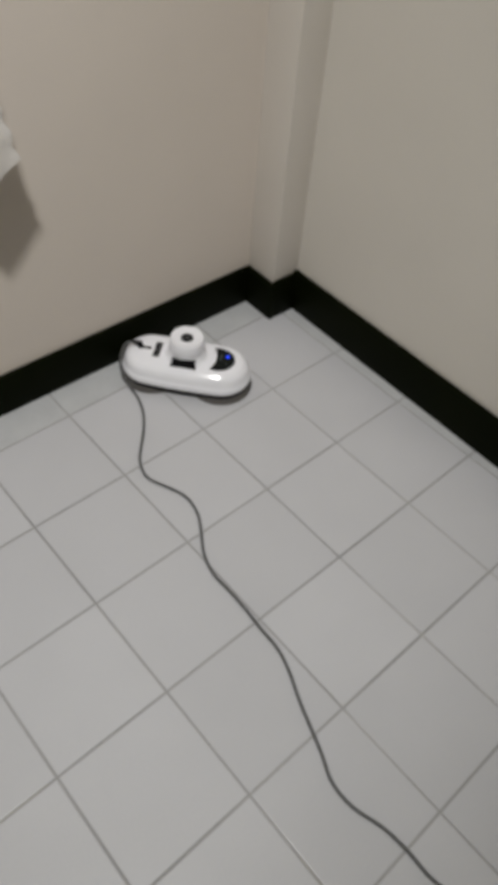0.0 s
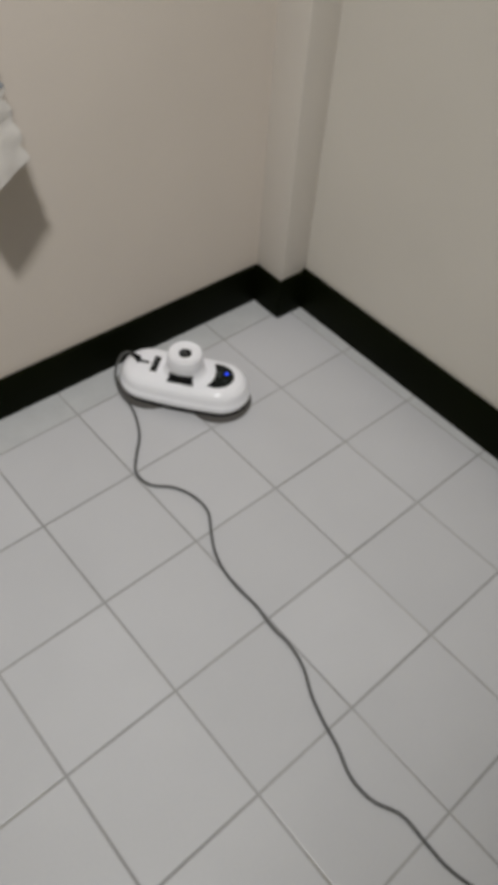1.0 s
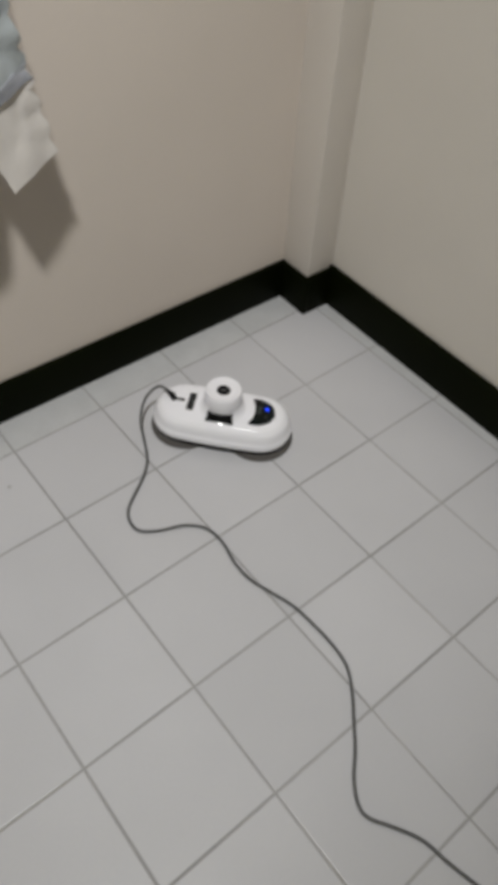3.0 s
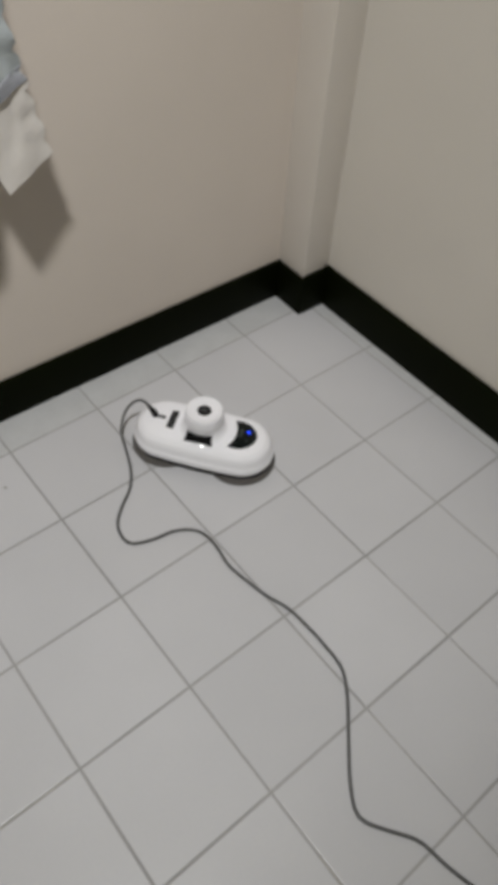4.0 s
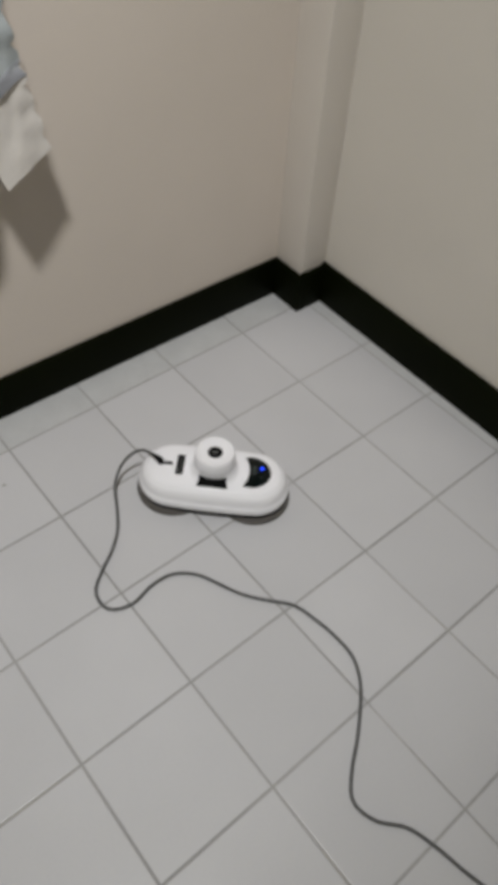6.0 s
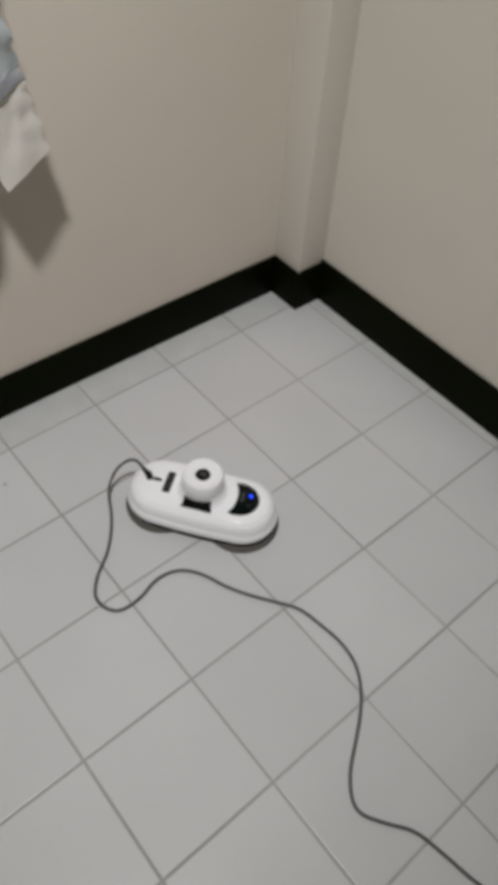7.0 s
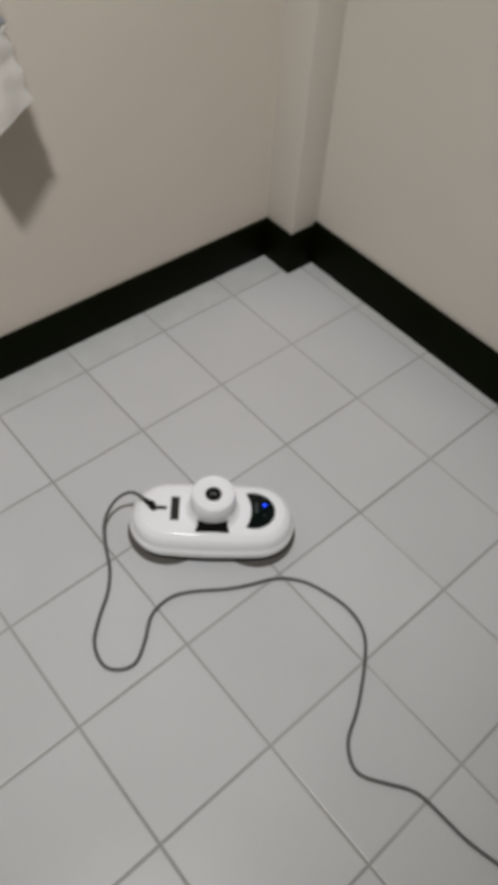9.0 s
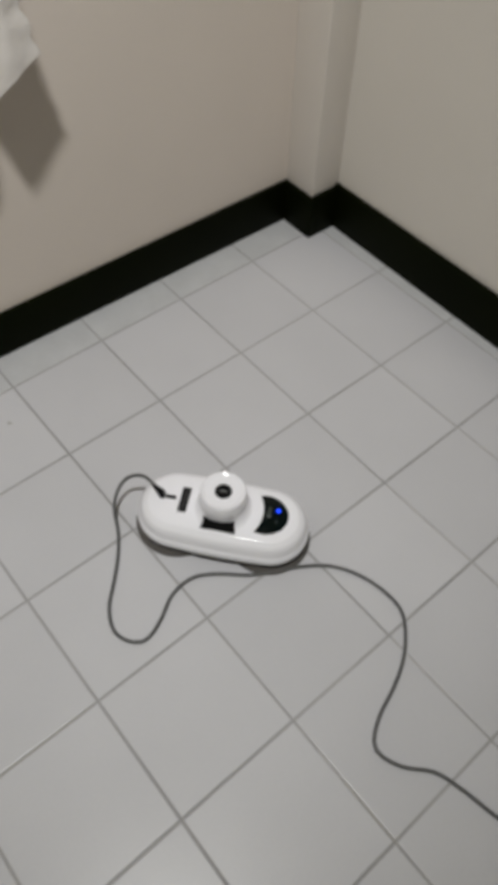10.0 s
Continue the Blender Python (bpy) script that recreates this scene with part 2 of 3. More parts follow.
    # the long first mark paints a reflection on the gloss, the others are print
    for x, y, w, h in ((0.0745, 0.006, 0.006, 0.020), (0.0885, -0.010, 0.004, 0.004), (0.0885, 0.024, 0.003, 0.003)):
        part("panel_icon", slab([(x - w / 2, y - h / 2), (x + w / 2, y - h / 2), (x + w / 2, y + h / 2), (x - w / 2, y + h / 2)], 0.0694, 0.0700, 0.0001), PRINT_SHEEN, panel)
    # vent plate, socket mark
    vent = part("vent_plate", block((-0.0712, -0.0235, 0.066), (-0.0568, 0.0235, 0.0697), 0.0006), DARK, bot, "dark slotted vent plate")
    for i in range(8):
        y = -0.0203 + i * 0.0058
        part("slot_bar", block((-0.0694, y - 0.0012, 0.0695), (-0.0586, y + 0.0012, 0.0701)), GREY, vent, smooth=False)
    part("socket", block((-0.0940, -0.0034, 0.067), (-0.0782, 0.0034, 0.0708), 0.0008), DARK, bot, "dark socket slit")
    return bot


# ---- the cloth on the north wall ----
def hanging_cloth():
    thing = tagged(new("hanging_towel"), "white cloth with blue-grey upper layer hanging against the wall", "towel")

    def sheet(name, mat, edge, label, off, calm, nz=56, nx=80, span=1.0):
        """edge(u) gives foot and top of each upright strip; folds run down it."""
        bm = bmesh.new()
        grid = []
        across = [i / nx for i in range(nx)] + [0.998, 1.0]
        down = [0.0, 0.0012] + [j / nz for j in range(1, nz + 1)]
        for u in across:
            x0, z0, x1, z1 = edge(u)
            lean = -0.006 + 0.0175 * min(1, max(0, (u - 0.8) / 0.2))
            x0, z0 = x0 + 0.47 * lean, z0 - 0.6 * lean
            col = []
            for w in [d * span for d in down]:
                x, z = x0 + (x1 - x0) * w, z0 + (z1 - z0) * w
                fold = 0.008 * math.sin(23 * u + 5 * w) * (1 - 0.5 * w) * (1 - u ** 2) + 0.003 * math.sin(37 * u - 5 * w) * (1 - u ** 2) + 0.0065 * noise.noise((x * 26, z * 22, 0.4)) + 0.003 * noise.noise((x * 60, z * 48, 1.7))
                frill = u ** 9 * (abs(math.cos(math.pi * (z - 0.575) / (0.037 + 0.006 * noise.noise((z * 9, 0.2, 0.7))))) ** 0.7 - 0.7)
                y = -0.008 + lean * (1 - w) - off - fold * min(1, calm + 7 * w) - 0.005 * frill * min(1, 7 * w)
                if w > 0.7:
                    y += (WALL_Y - 0.002 - off * 0.3 - y) * (w - 0.7) / 0.3
                col.append(bm.verts.new((x + 0.009 * frill + 0.005 * u * noise.noise((z * 42, u * 9, 3)), min(y, WALL_Y + 0.01), z)))
            grid.append(col)
        for a, b in zip(grid, grid[1:]):
            for j in range(len(down) - 1):
                bm.faces.new((a[j], a[j + 1], b[j + 1], b[j]))
        ob = part(name, bm, mat, thing, label, angle=80)
        ob.modifiers.new("thick", "SOLIDIFY").thickness = 0.0006
        return ob

    def zig(u, knots):
        for (a, za), (b, zb) in zip(knots, knots[1:]):
            if u <= b:
                return za + (zb - za) * (u - a) / (b - a)
        return knots[-1][1]

    foot = ((0, 0.56), (0.3, 0.53), (0.5, 0.56), (0.60, 0.525), (0.655, 0.540), (0.70, 0.64), (0.80, 0.531), (1.0, 0.576))
    sheet("white_cloth", CLOTH, lambda u: (-0.80 + 0.382 * u, zig(u, foot), -0.80 + 0.240 * u, 1.25), "crumpled white cloth", 0.0, 0.2)
    cuff = ((0, 0.64), (0.85, 0.664), (1.0, 0.690))
    sheet("blue_cloth", BLUE, lambda u: (-0.795 + 0.352 * u, zig(u, cuff), -0.80 + 0.268 * u, 1.26), "pale blue-grey cloth layer", 0.0030, 1.0)
    sheet("hem", HEM, lambda u: (-0.795 + 0.352 * u, zig(u, cuff), -0.80 + 0.268 * u, 1.26), "darker violet-grey hem", 0.0044, 1.0, 8, 80, 0.034)
    return thing


# ---- the power cable, a chain of short stiff pieces ----
STEP, PIECES, THICK = 0.012, 150, 0.0028


def power_cable():
    thing = tagged(new("power_cable"), "thin dark grey power cable snaking over the floor tiles", "cable")
    bm = rings([[(x, THICK * f * math.cos(a), THICK * f * math.sin(a)) for a in np.linspace(0, 2 * math.pi, 11)[:-1]]
                for x, f in ((-0.0024, 0.55), (-0.0014, 0.9), (0.0, 1.0), (STEP, 1.0), (STEP + 0.0014, 0.9), (STEP + 0.0024, 0.55))])
    me = finish(bm, "cable_piece", CABLE, angle=70)
    pieces = []
    for _ in range(PIECES):
        ob = new("cable_piece", me)
        ob.parent = thing
        pieces.append(ob)
    plug = part("plug", lathe([(0.0052, -0.004), (0.0062, 0.0), (0.0062, 0.007), (0.005, 0.010), (0.0042, 0.012)], 20), DARK, thing, "black plug")
    boot = part("strain_relief", rings([[(x, f * math.cos(a), f * math.sin(a)) for a in np.linspace(0, 2 * math.pi, 13)[:-1]]
                                        for x, f in ((-0.006, 0.0046), (-0.004, 0.0052), (0.004, 0.0048), (0.013, 0.0036), (0.015, 0.0029))]), DARK, thing,
                "tapered black strain relief")
    return thing, pieces, plug, boot


bot = robot()
hanging_cloth()
cable, pieces, plug, boot = power_cable()


# ---- floor tiles ----
def tiles():
    meshes = {}
    xs = [WEST] + [i * T for i in range(-8, 2)] + [WALL_X + 0.02]
    ys = [SOUTH] + [j * T for j in range(-9, 1)] + [WALL_Y + 0.04]
    rng = random.Random(4)
    for x0, x1 in zip(xs, xs[1:]):
        for y0, y1 in zip(ys, ys[1:]):
            if x0 > PIER_X and y0 > PIER_Y - 0.02:
                continue
            a, b = x0 + GAP / 2, x1 - GAP / 2
            c, d = y0 + GAP / 2, y1 - GAP / 2
            mat = EDGE_TILE if y0 > -0.01 or x0 > 0.19 else TILE
            key = (round(b - a, 4), round(d - c, 4))
            if key not in meshes:
                w, h = key
                loop = lambda i, z: [(i, i, z), (w - i, i, z), (w - i, h - i, z), (i, h - i, z)]
                meshes[key] = finish(rings([loop(0, -0.008), loop(0, -0.0008), loop(0.0005, -0.0002), loop(0.0014, 0)]), "tile", mat, smooth=False)
            ob = new("tile", meshes[key])
            ob.parent = floor
            ob.location = (a, c, rng.uniform(-0.0002, 0.0002))
            ob.rotation_euler = (rng.uniform(-1, 1) * 0.0006, rng.uniform(-1, 1) * 0.0006, 0)


tiles()

# paler lengths of grout where the joints were wiped or redone, and a crumb of dirt
def grout_patch(x0, x1, y0, y1, mat, label):
    part("grout_patch", block((x0, y0, -0.003), (x1, y1, -0.0007)), mat, floor, label, smooth=False)


for x, y0, y1 in ((0.0, -0.98, -0.405), (-0.2, -1.10, -0.605), (-0.4, -0.935, -0.805)):
    grout_patch(x - 0.0016, x + 0.0016, y0, y1, WIPED, "wiped lighter grout in the joint")
grout_patch(-0.6018, -0.5982, -0.904, -0.850, FILLED, "joint filled flush with tile-coloured grout")
grout_patch(-0.6012, -0.5988, -1.005, -0.905, PALE, "pale grout in the joint")
grout_patch(-1.05, -0.815, -0.6010, -0.5990, PALE, "pale grout in the joint")
crumb = bmesh.new()
bmesh.ops.create_icosphere(crumb, subdivisions=2, radius=0.0030)
for v in crumb.verts:
    v.co = Vector((v.co.x * 1.3, v.co.y, v.co.z * 0.5)) * (1 + 0.3 * noise.noise(v.co * 500))
crumb = tagged(part("crumb", crumb, DUST), "tiny grey crumb of dirt on a floor tile", "dirt")
crumb.location = (-0.648, -0.074, 0.0015)


# ---- what moves ----
ROBOT = [
    (0, -0.1320, -0.0554, -50.2), (0.5, -0.1568, -0.0698, -73.6), (0.56, -0.1600, -0.0715, -75.0), (1, -0.1810, -0.0829, -52.7),
    (1.5, -0.2034, -0.1082, -27.4), (2, -0.2100, -0.1388, -2.2), (2.05, -0.2103, -0.1410, -1.5), (2.2, -0.2075, -0.1480, -8.5),
    (2.6, -0.2165, -0.1760, -29.0), (3, -0.2315, -0.1950, -48.8), (3.3, -0.2480, -0.2045, -63.4), (3.5, -0.2638, -0.2089, -74.5),
    (3.55, -0.2665, -0.2100, -75.0), (4, -0.2870, -0.2204, -53.8), (4.5, -0.3077, -0.2432, -29.7), (5, -0.3159, -0.2735, -3.5),
    (5.08, -0.3165, -0.2775, -0.5), (5.5, -0.3208, -0.2985, -22.1), (5.7, -0.3278, -0.3055, -31.0), (6.1, -0.3420, -0.3280, -51.0),
    (6.58, -0.3670, -0.3425, -74.0), (6.8, -0.3782, -0.3460, -64.1), (7, -0.3883, -0.3525, -54.1), (7.5, -0.4101, -0.3777, -28.0), (8, -0.4203, -0.4087, -2.0),
    (8.1, -0.4210, -0.4135, 1.0), (8.5, -0.4226, -0.4330, -16.6), (9, -0.4370, -0.4611, -40.5), (9.5, -0.4599, -0.4783, -64.4),
    (9.59, -0.4625, -0.4790, -68.5), (9.7, -0.4660, -0.4806, -63.3), (10, -0.4811, -0.4916, -51.3),
]
# the cable's course in millimetres, from the plug onwards in steps of 45 mm
COURSE = [
    (0, "-199,18,76 -223,35,78 -251,22,47 -253,-2,11 -257,-45,4 -273,-86,4 -298,-124,4 -328,-157,4 -357,-191,4 -371,-233,4 -355,-275,4 -340,-317,4 -346,-361,4 -368,-400,4 -393,-438,4 -407,-481,4 -407,-525,4 -408,-570,4 -412,-615,4 -414,-660,4 -427,-703,4 -446,-744,4 -462,-786,4 -478,-828,4 -496,-869,4 -496,-913,4 -483,-956,4 -478,-1001,4 -479,-1046,4"), # 1.27
    (0.5, "-188,24,76 -204,48,78 -240,35,54 -255,8,23 -254,-31,4 -267,-74,4 -291,-112,4 -320,-146,4 -347,-182,4 -356,-225,4 -340,-266,4 -327,-309,4 -338,-352,4 -360,-391,4 -387,-427,4 -405,-468,4 -411,-513,4 -403,-557,4 -406,-602,4 -406,-647,4 -412,-691,4 -432,-731,4 -448,-773,4 -459,-816,4 -473,-859,4 -474,-903,4 -463,-947,4 -462,-991,4 -463,-1036,4"), # 1.303
    (1, "-245,-8,76 -258,22,77 -291,14,48 -298,-8,12 -300,-52,4 -315,-94,4 -337,-133,4 -368,-166,4 -395,-202,4 -392,-244,4 -360,-276,4 -342,-317,4 -342,-362,4 -365,-400,4 -388,-439,4 -401,-481,4 -404,-526,4 -402,-571,4 -407,-616,4 -406,-661,4 -416,-704,4 -437,-744,4 -452,-786,4 -463,-829,4 -479,-871,4 -478,-915,4 -459,-956,4 -460,-1001,4 -460,-1046,4"), # 1.285
    (1.5, "-295,-66,76 -323,-33,80 -357,-33,54 -370,-58,21 -366,-100,6 -376,-143,4 -401,-179,4 -434,-210,4 -460,-246,4 -454,-288,4 -414,-308,4 -373,-325,4 -353,-363,4 -366,-406,4 -386,-447,4 -400,-489,4 -401,-534,4 -396,-579,4 -395,-624,4 -396,-669,4 -399,-714,4 -423,-751,4 -447,-789,4 -470,-827,4 -494,-865,4 -500,-909,4 -478,-948,4 -467,-990,4 -464,-1035,4"), # 1.282
    (2, "-312,-138,76 -347,-112,80 -382,-105,55 -410,-124,27 -421,-163,9 -437,-205,4 -465,-239,4 -502,-266,4 -535,-296,4 -536,-336,4 -495,-353,4 -450,-353,4 -411,-372,4 -397,-414,4 -406,-458,4 -409,-502,4 -404,-547,4 -388,-589,4 -384,-634,4 -384,-679,4 -385,-724,4 -411,-760,4 -442,-792,4 -469,-828,4 -500,-861,4 -521,-900,4 -505,-940,4 -483,-978,4 -476,-1022,4"), # 1.287
    (2.2, "-303,-130,76 -338,-105,79 -372,-100,52 -401,-119,25 -417,-158,8 -431,-200,4 -461,-233,4 -499,-258,4 -531,-289,4 -538,-331,4 -500,-352,4 -456,-351,4 -415,-368,4 -399,-409,4 -409,-453,4 -412,-497,4 -401,-541,4 -384,-583,4 -380,-627,4 -379,-672,4 -382,-717,4 -403,-756,4 -433,-791,4 -463,-824,4 -495,-855,4 -518,-893,4 -506,-933,4 -481,-970,4 -473,-1014,4"), # 1.291
    (3.3, "-296,-113,76 -293,-73,76 -320,-60,47 -349,-85,25 -368,-123,11 -389,-162,4 -420,-194,4 -457,-220,4 -493,-248,4 -500,-290,4 -467,-318,4 -428,-340,4 -402,-376,4 -401,-421,4 -410,-465,4 -408,-509,4 -393,-552,4 -381,-595,4 -377,-640,4 -376,-685,4 -384,-729,4 -409,-765,4 -439,-799,4 -469,-833,4 -502,-863,4 -521,-902,4 -496,-939,4 -476,-978,4 -468,-1023,4"), # 1.288
    (3.5, "-293,-116,76 -290,-79,73 -319,-71,41 -347,-96,20 -368,-134,8 -392,-171,4 -425,-203,4 -463,-227,4 -496,-256,4 -495,-299,4 -459,-325,4 -423,-351,4 -406,-392,4 -410,-437,4 -414,-481,4 -408,-526,4 -391,-568,4 -383,-612,4 -381,-657,4 -383,-702,4 -396,-744,4 -423,-780,4 -454,-812,4 -486,-845,4 -515,-879,4 -517,-921,4 -488,-955,4 -475,-997,4 -468,-1042,4"), # 1.275
    (4, "-349,-144,76 -351,-102,78 -374,-80,49 -403,-99,22 -418,-139,8 -435,-180,4 -461,-217,4 -497,-244,4 -527,-276,4 -531,-319,4 -492,-339,4 -448,-348,4 -414,-375,4 -408,-419,4 -415,-463,4 -409,-508,4 -400,-552,4 -386,-594,4 -382,-639,4 -382,-684,4 -387,-729,4 -411,-766,4 -441,-799,4 -472,-832,4 -502,-866,4 -523,-904,4 -502,-943,4 -477,-980,4 -470,-1025,4"), # 1.296
    (4.5, "-397,-197,76 -415,-158,79 -444,-140,52 -476,-159,27 -488,-197,7 -509,-237,4 -537,-271,4 -572,-300,4 -599,-335,4 -585,-374,4 -543,-382,4 -500,-370,4 -458,-384,4 -434,-420,4 -427,-465,4 -416,-508,4 -399,-550,4 -386,-593,4 -383,-638,4 -382,-683,4 -387,-727,4 -411,-765,4 -441,-799,4 -472,-831,4 -504,-863,4 -520,-904,4 -497,-942,4 -477,-982,4 -473,-1026,4"), # 1.29
    (5, "-419,-270,76 -450,-240,80 -479,-217,54 -509,-216,22 -530,-250,6 -549,-290,4 -578,-325,4 -613,-353,4 -644,-385,4 -646,-428,4 -608,-447,4 -568,-427,4 -526,-412,4 -485,-429,4 -460,-466,4 -442,-507,4 -418,-545,4 -392,-581,4 -376,-623,4 -374,-668,4 -375,-713,4 -389,-756,4 -418,-789,4 -451,-820,4 -486,-848,4 -520,-878,4 -526,-920,4 -496,-954,4 -480,-995,4 -474,-1040,4"), # 1.332
    (5.5, "-415,-264,76 -442,-230,80 -478,-220,57 -509,-239,30 -524,-271,5 -551,-307,4 -584,-338,4 -620,-365,4 -650,-398,4 -639,-439,4 -597,-446,4 -556,-428,4 -512,-429,4 -477,-457,4 -458,-497,4 -434,-535,4 -408,-572,4 -380,-607,4 -366,-650,4 -363,-695,4 -369,-739,4 -393,-777,4 -427,-806,4 -463,-834,4 -499,-860,4 -529,-892,4 -518,-934,4 -487,-966,4 -478,-1010,4 -470,-1054,4"), # 1.324
    (5.7, "-416,-257,76 -433,-218,77 -464,-202,50 -494,-214,21 -514,-251,7 -535,-291,4 -566,-324,4 -603,-349,4 -638,-377,4 -644,-418,4 -608,-440,4 -564,-427,4 -520,-424,4 -482,-447,4 -460,-486,4 -441,-526,4 -413,-562,4 -382,-595,4 -369,-637,4 -363,-682,4 -364,-727,4 -384,-766,4 -417,-797,4 -451,-826,4 -488,-852,4 -523,-880,4 -521,-921,4 -490,-954,4 -474,-996,4 -467,-1040,4"), # 1.336
    (6.8, "-423,-260,76 -421,-218,79 -445,-195,52 -476,-210,25 -499,-245,9 -528,-278,5 -563,-307,4 -600,-333,4 -626,-368,4 -609,-406,4 -566,-407,4 -521,-405,4 -482,-427,4 -460,-465,4 -447,-508,4 -427,-549,4 -399,-584,4 -375,-621,4 -370,-666,4 -365,-710,4 -373,-754,4 -401,-789,4 -433,-820,4 -470,-846,4 -508,-870,4 -525,-910,4 -500,-946,4 -477,-984,4 -470,-1028,4 -460,-1072,4"), # 1.312
    (7, "-449,-274,76 -451,-231,79 -477,-209,53 -507,-219,22 -527,-255,5 -552,-292,4 -583,-325,4 -619,-352,4 -644,-388,4 -629,-428,4 -585,-432,4 -542,-420,4 -499,-429,4 -471,-462,4 -454,-504,4 -432,-543,4 -406,-580,4 -381,-617,4 -372,-661,4 -367,-706,4 -375,-750,4 -400,-787,4 -434,-817,4 -471,-842,4 -507,-868,4 -531,-905,4 -512,-943,4 -486,-979,4 -476,-1023,4 -469,-1067,4"), # 1.322
    (7.5, "-500,-333,76 -519,-294,80 -548,-270,56 -581,-278,27 -598,-314,7 -618,-354,4 -644,-390,4 -672,-425,4 -688,-466,4 -665,-503,4 -623,-492,4 -586,-466,4 -543,-458,4 -503,-477,4 -474,-511,4 -444,-545,4 -412,-576,4 -383,-610,4 -370,-654,4 -364,-698,4 -368,-743,4 -393,-779,4 -428,-808,4 -464,-835,4 -501,-861,4 -529,-895,4 -515,-935,4 -485,-968,4 -474,-1012,4 -467,-1056,4"), # 1.328
    (8, "-522,-407,76 -555,-380,79 -583,-356,53 -612,-350,21 -634,-384,6 -653,-424,4 -676,-463,4 -703,-499,4 -723,-539,4 -705,-578,4 -664,-577,4 -634,-544,4 -600,-516,4 -556,-510,4 -517,-533,4 -479,-557,4 -439,-579,4 -402,-602,4 -382,-642,4 -373,-686,4 -372,-731,4 -387,-773,4 -417,-807,4 -452,-835,4 -491,-858,4 -527,-884,4 -528,-925,4 -497,-957,4 -483,-1000,4 -475,-1044,4 -465,-1088,4"), # 1.365
    (8.5, "-520,-407,76 -548,-375,78 -578,-357,50 -606,-363,18 -626,-401,5 -646,-441,4 -671,-478,4 -702,-511,4 -724,-549,4 -713,-590,4 -671,-590,4 -640,-558,4 -606,-528,4 -562,-523,4 -523,-544,4 -483,-565,4 -443,-585,4 -404,-607,4 -382,-646,4 -372,-690,4 -369,-735,4 -384,-777,4 -415,-809,4 -451,-837,4 -489,-861,4 -525,-885,4 -524,-928,4 -494,-961,4 -478,-1002,4 -474,-1047,4 -464,-1091,4"), # 1.365
    (9, "-514,-400,76 -524,-359,76 -546,-334,47 -577,-338,18 -601,-373,6 -620,-414,4 -648,-449,4 -683,-477,4 -714,-510,4 -720,-553,4 -686,-576,4 -648,-554,4 -614,-525,4 -570,-520,4 -530,-539,4 -493,-565,4 -453,-586,4 -412,-604,4 -381,-636,4 -364,-678,4 -356,-722,4 -365,-765,4 -396,-798,4 -432,-825,4 -469,-849,4 -509,-870,4 -530,-907,4 -508,-945,4 -483,-981,4 -478,-1026,4 -475,-1071,4"), # 1.393
    (9.5, "-505,-390,76 -505,-349,76 -528,-330,44 -560,-342,17 -586,-377,5 -615,-411,4 -649,-440,4 -686,-466,4 -715,-498,4 -706,-539,4 -663,-545,4 -622,-526,4 -578,-523,4 -539,-544,4 -507,-576,4 -473,-605,4 -432,-624,4 -397,-650,4 -376,-690,4 -365,-733,4 -361,-777,4 -385,-814,4 -422,-840,4 -462,-860,4 -504,-876,4 -539,-902,4 -522,-941,4 -496,-977,4 -484,-1020,4 -475,-1064,4"), # 1.327
    (9.7, "-513,-396,76 -510,-354,79 -536,-334,53 -567,-346,23 -587,-381,6 -616,-415,4 -650,-445,4 -688,-468,4 -715,-503,4 -697,-540,4 -654,-539,4 -612,-523,4 -567,-526,4 -532,-553,4 -501,-585,4 -463,-610,4 -423,-629,4 -390,-659,4 -370,-700,4 -355,-742,4 -354,-785,4 -383,-819,4 -420,-845,4 -459,-866,4 -503,-878,4 -536,-905,4 -521,-944,4 -491,-977,4 -480,-1021,4 -468,-1064,4"), # 1.312
    (10, "-548,-419,76 -551,-376,80 -575,-348,59 -606,-359,30 -623,-391,5 -649,-428,4 -679,-461,4 -710,-494,4 -724,-535,4 -700,-570,4 -659,-559,4 -620,-536,4 -576,-533,4 -538,-556,4 -505,-586,4 -466,-609,4 -426,-630,4 -391,-657,4 -367,-695,4 -355,-738,4 -356,-783,4 -383,-818,4 -419,-844,4 -460,-862,4 -503,-876,4 -538,-902,4 -526,-943,4 -496,-976,4 -483,-1019,4 -475,-1063,4"), # 1.312
]


def smooth_line(points, n=6):
    q = np.vstack([2 * points[0] - points[1], points, 2 * points[-1] - points[-2]])
    out = []
    for a, b, c, d in zip(q, q[1:], q[2:], q[3:]):
        for u in np.arange(n) / n:
            out.append(0.5 * (2 * b + (c - a) * u + (2 * a - 5 * b + 4 * c - d) * u * u + (3 * b - a - 3 * c + d) * u ** 3))
    return np.array(out + [points[-1]])


def even(points, step, count):
    along = np.r_[0, np.cumsum(np.linalg.norm(np.diff(points, axis=0), axis=1))]
    return np.stack([np.interp(np.arange(count) * step, along, points[:, k]) for k in range(3)], 1)


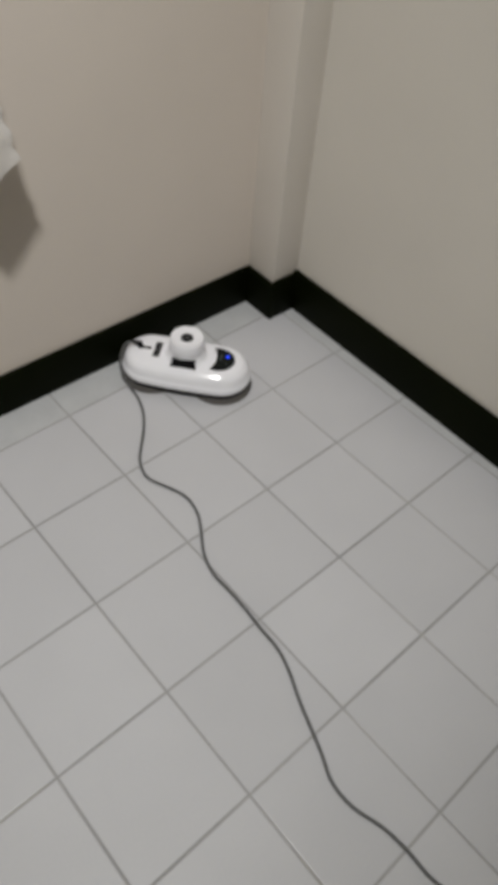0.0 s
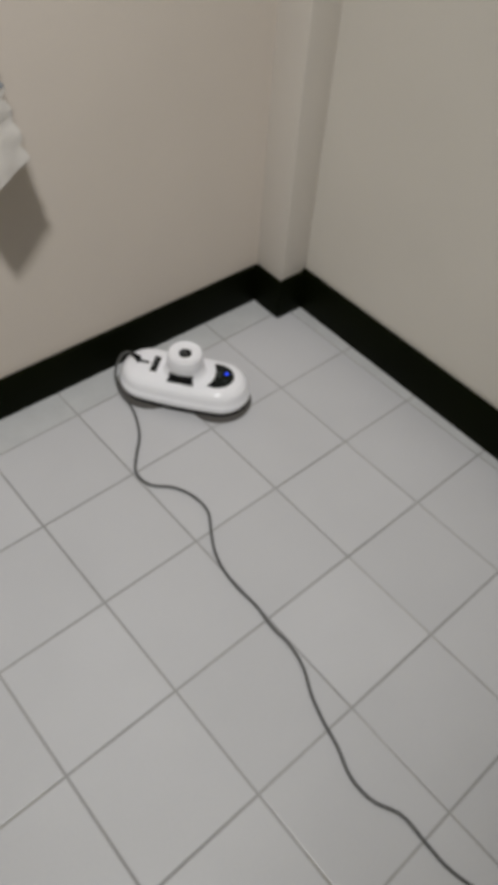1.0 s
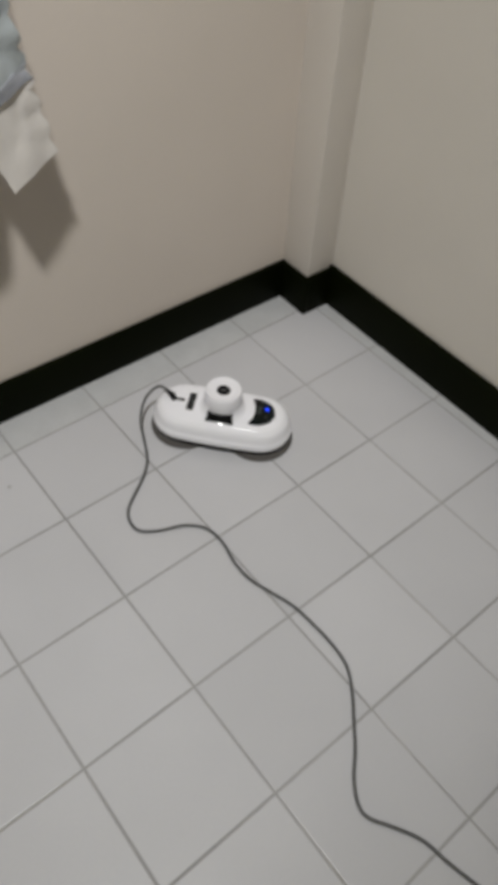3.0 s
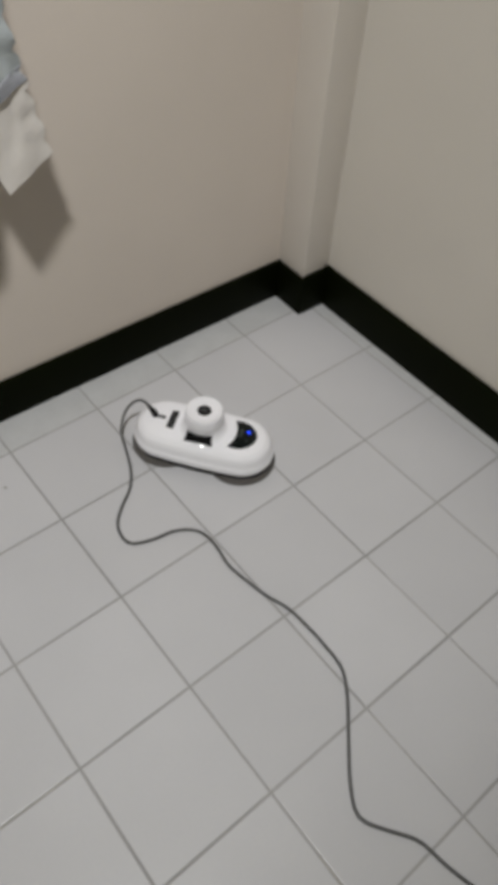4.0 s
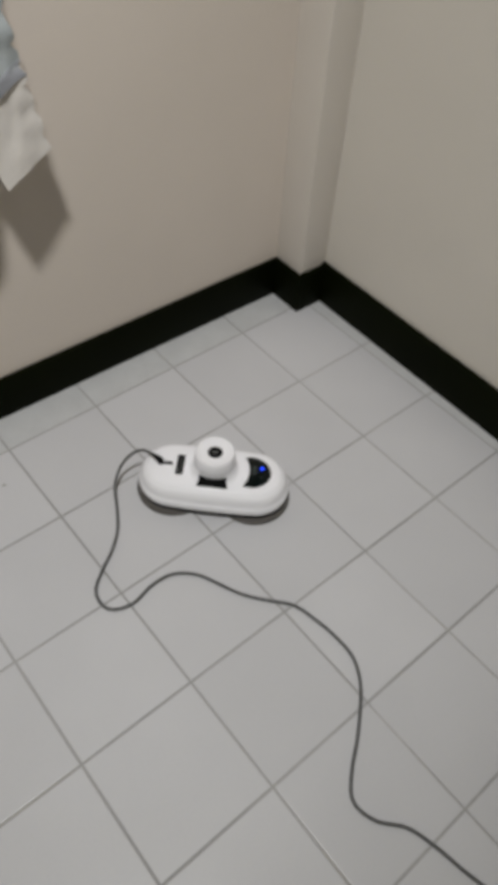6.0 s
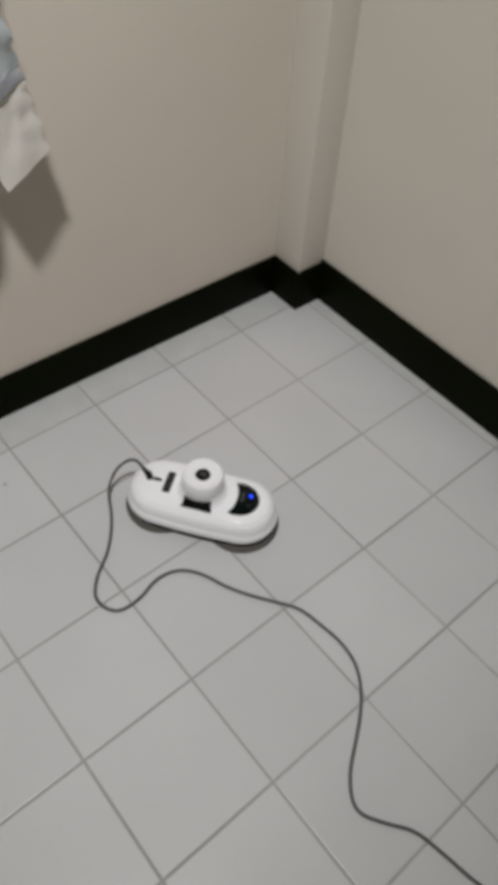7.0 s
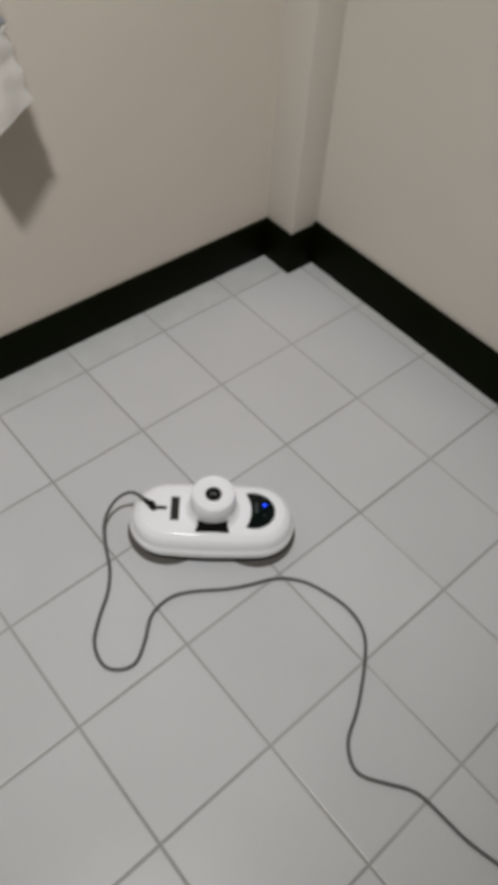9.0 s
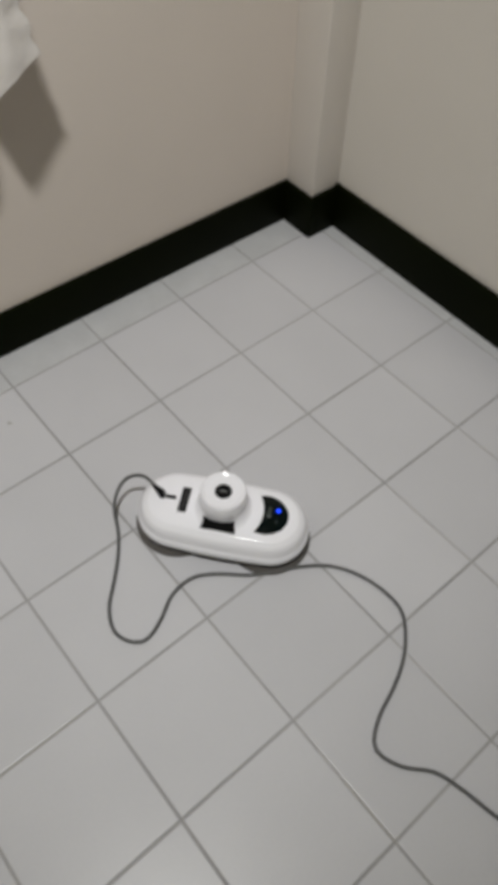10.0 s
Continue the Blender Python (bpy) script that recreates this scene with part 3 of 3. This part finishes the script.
def courses():
    made = []
    for t, text in COURSE:
        p = np.array([[float(v) / 1000 for v in w.split(",")] for w in text.split()])
        end = p[-1]
        tail = [end + np.array([0.012 * k, -0.05 * k, 0]) for k in range(1, 22)]
        made.append((t, even(smooth_line(np.vstack([p, tail])), STEP, PIECES + 1)))
    return made


def motions():
    walk(bot, [(t, pose(x, y, 0, 0, 0, a)) for t, x, y, a in ROBOT])
    curves = bot.animation_data.action.layers[0].strips[0].channelbag(bot.animation_data.action_slot).fcurves
    held = {(c.data_path, c.array_index): c for c in curves}

    def robot_at(t):
        f = 1 + t * FPS
        x, y = (held["location", k].evaluate(f) for k in (0, 1))
        w, z = (held["rotation_quaternion", k].evaluate(f) for k in (0, 3))
        return Matrix.Translation((x, y, 0)) @ Matrix.Rotation(2 * math.atan2(z, w), 4, "Z")

    made = courses()
    times = sorted({round(0.2 * k, 2) for k in range(51)} | {t for t, _ in made})
    rows = [[] for _ in pieces]
    plug_rows = []
    for t in times:
        k = max(i for i, (s, _) in enumerate(made) if s <= t)
        line = made[k][1]
        if t > made[k][0]:
            u = (t - made[k][0]) / (made[k + 1][0] - made[k][0])
            line = line * (1 - u) + made[k + 1][1] * u
        m = robot_at(t)
        start = np.array(m @ Vector((-0.1045, 0, 0.080)))
        fade = np.clip(1 - np.arange(len(line)) * STEP / 0.22, 0, 1)[:, None] ** 2 * [1, 1, 1]
        line = line + (start - line[0]) * fade
        line[:, 2] = np.maximum(line[:, 2], THICK + 0.0004)
        line = even(np.vstack([line, line[-1] + [0.01, -0.2, 0]]), STEP, PIECES + 1)
        way = Vector(line[2] - line[0]).normalized()
        plug_rows.append((t, Matrix.Translation(m @ Vector((-0.1005, 0, 0.0705))) @ (Vector((0, 0, 1)) * 1.2 + way * 0.7).to_track_quat("Z", "Y").to_matrix().to_4x4()))
        for i in range(PIECES):
            a, b = Vector(line[i]), Vector(line[i + 1])
            rows[i].append((t, Matrix.Translation(a) @ (b - a).to_track_quat("X", "Z").to_matrix().to_4x4()))
    for ob, r in zip(pieces, rows):
        walk(ob, r)
    walk(plug, plug_rows)
    walk(boot, [(t, m) for t, m in rows[0]])


motions()
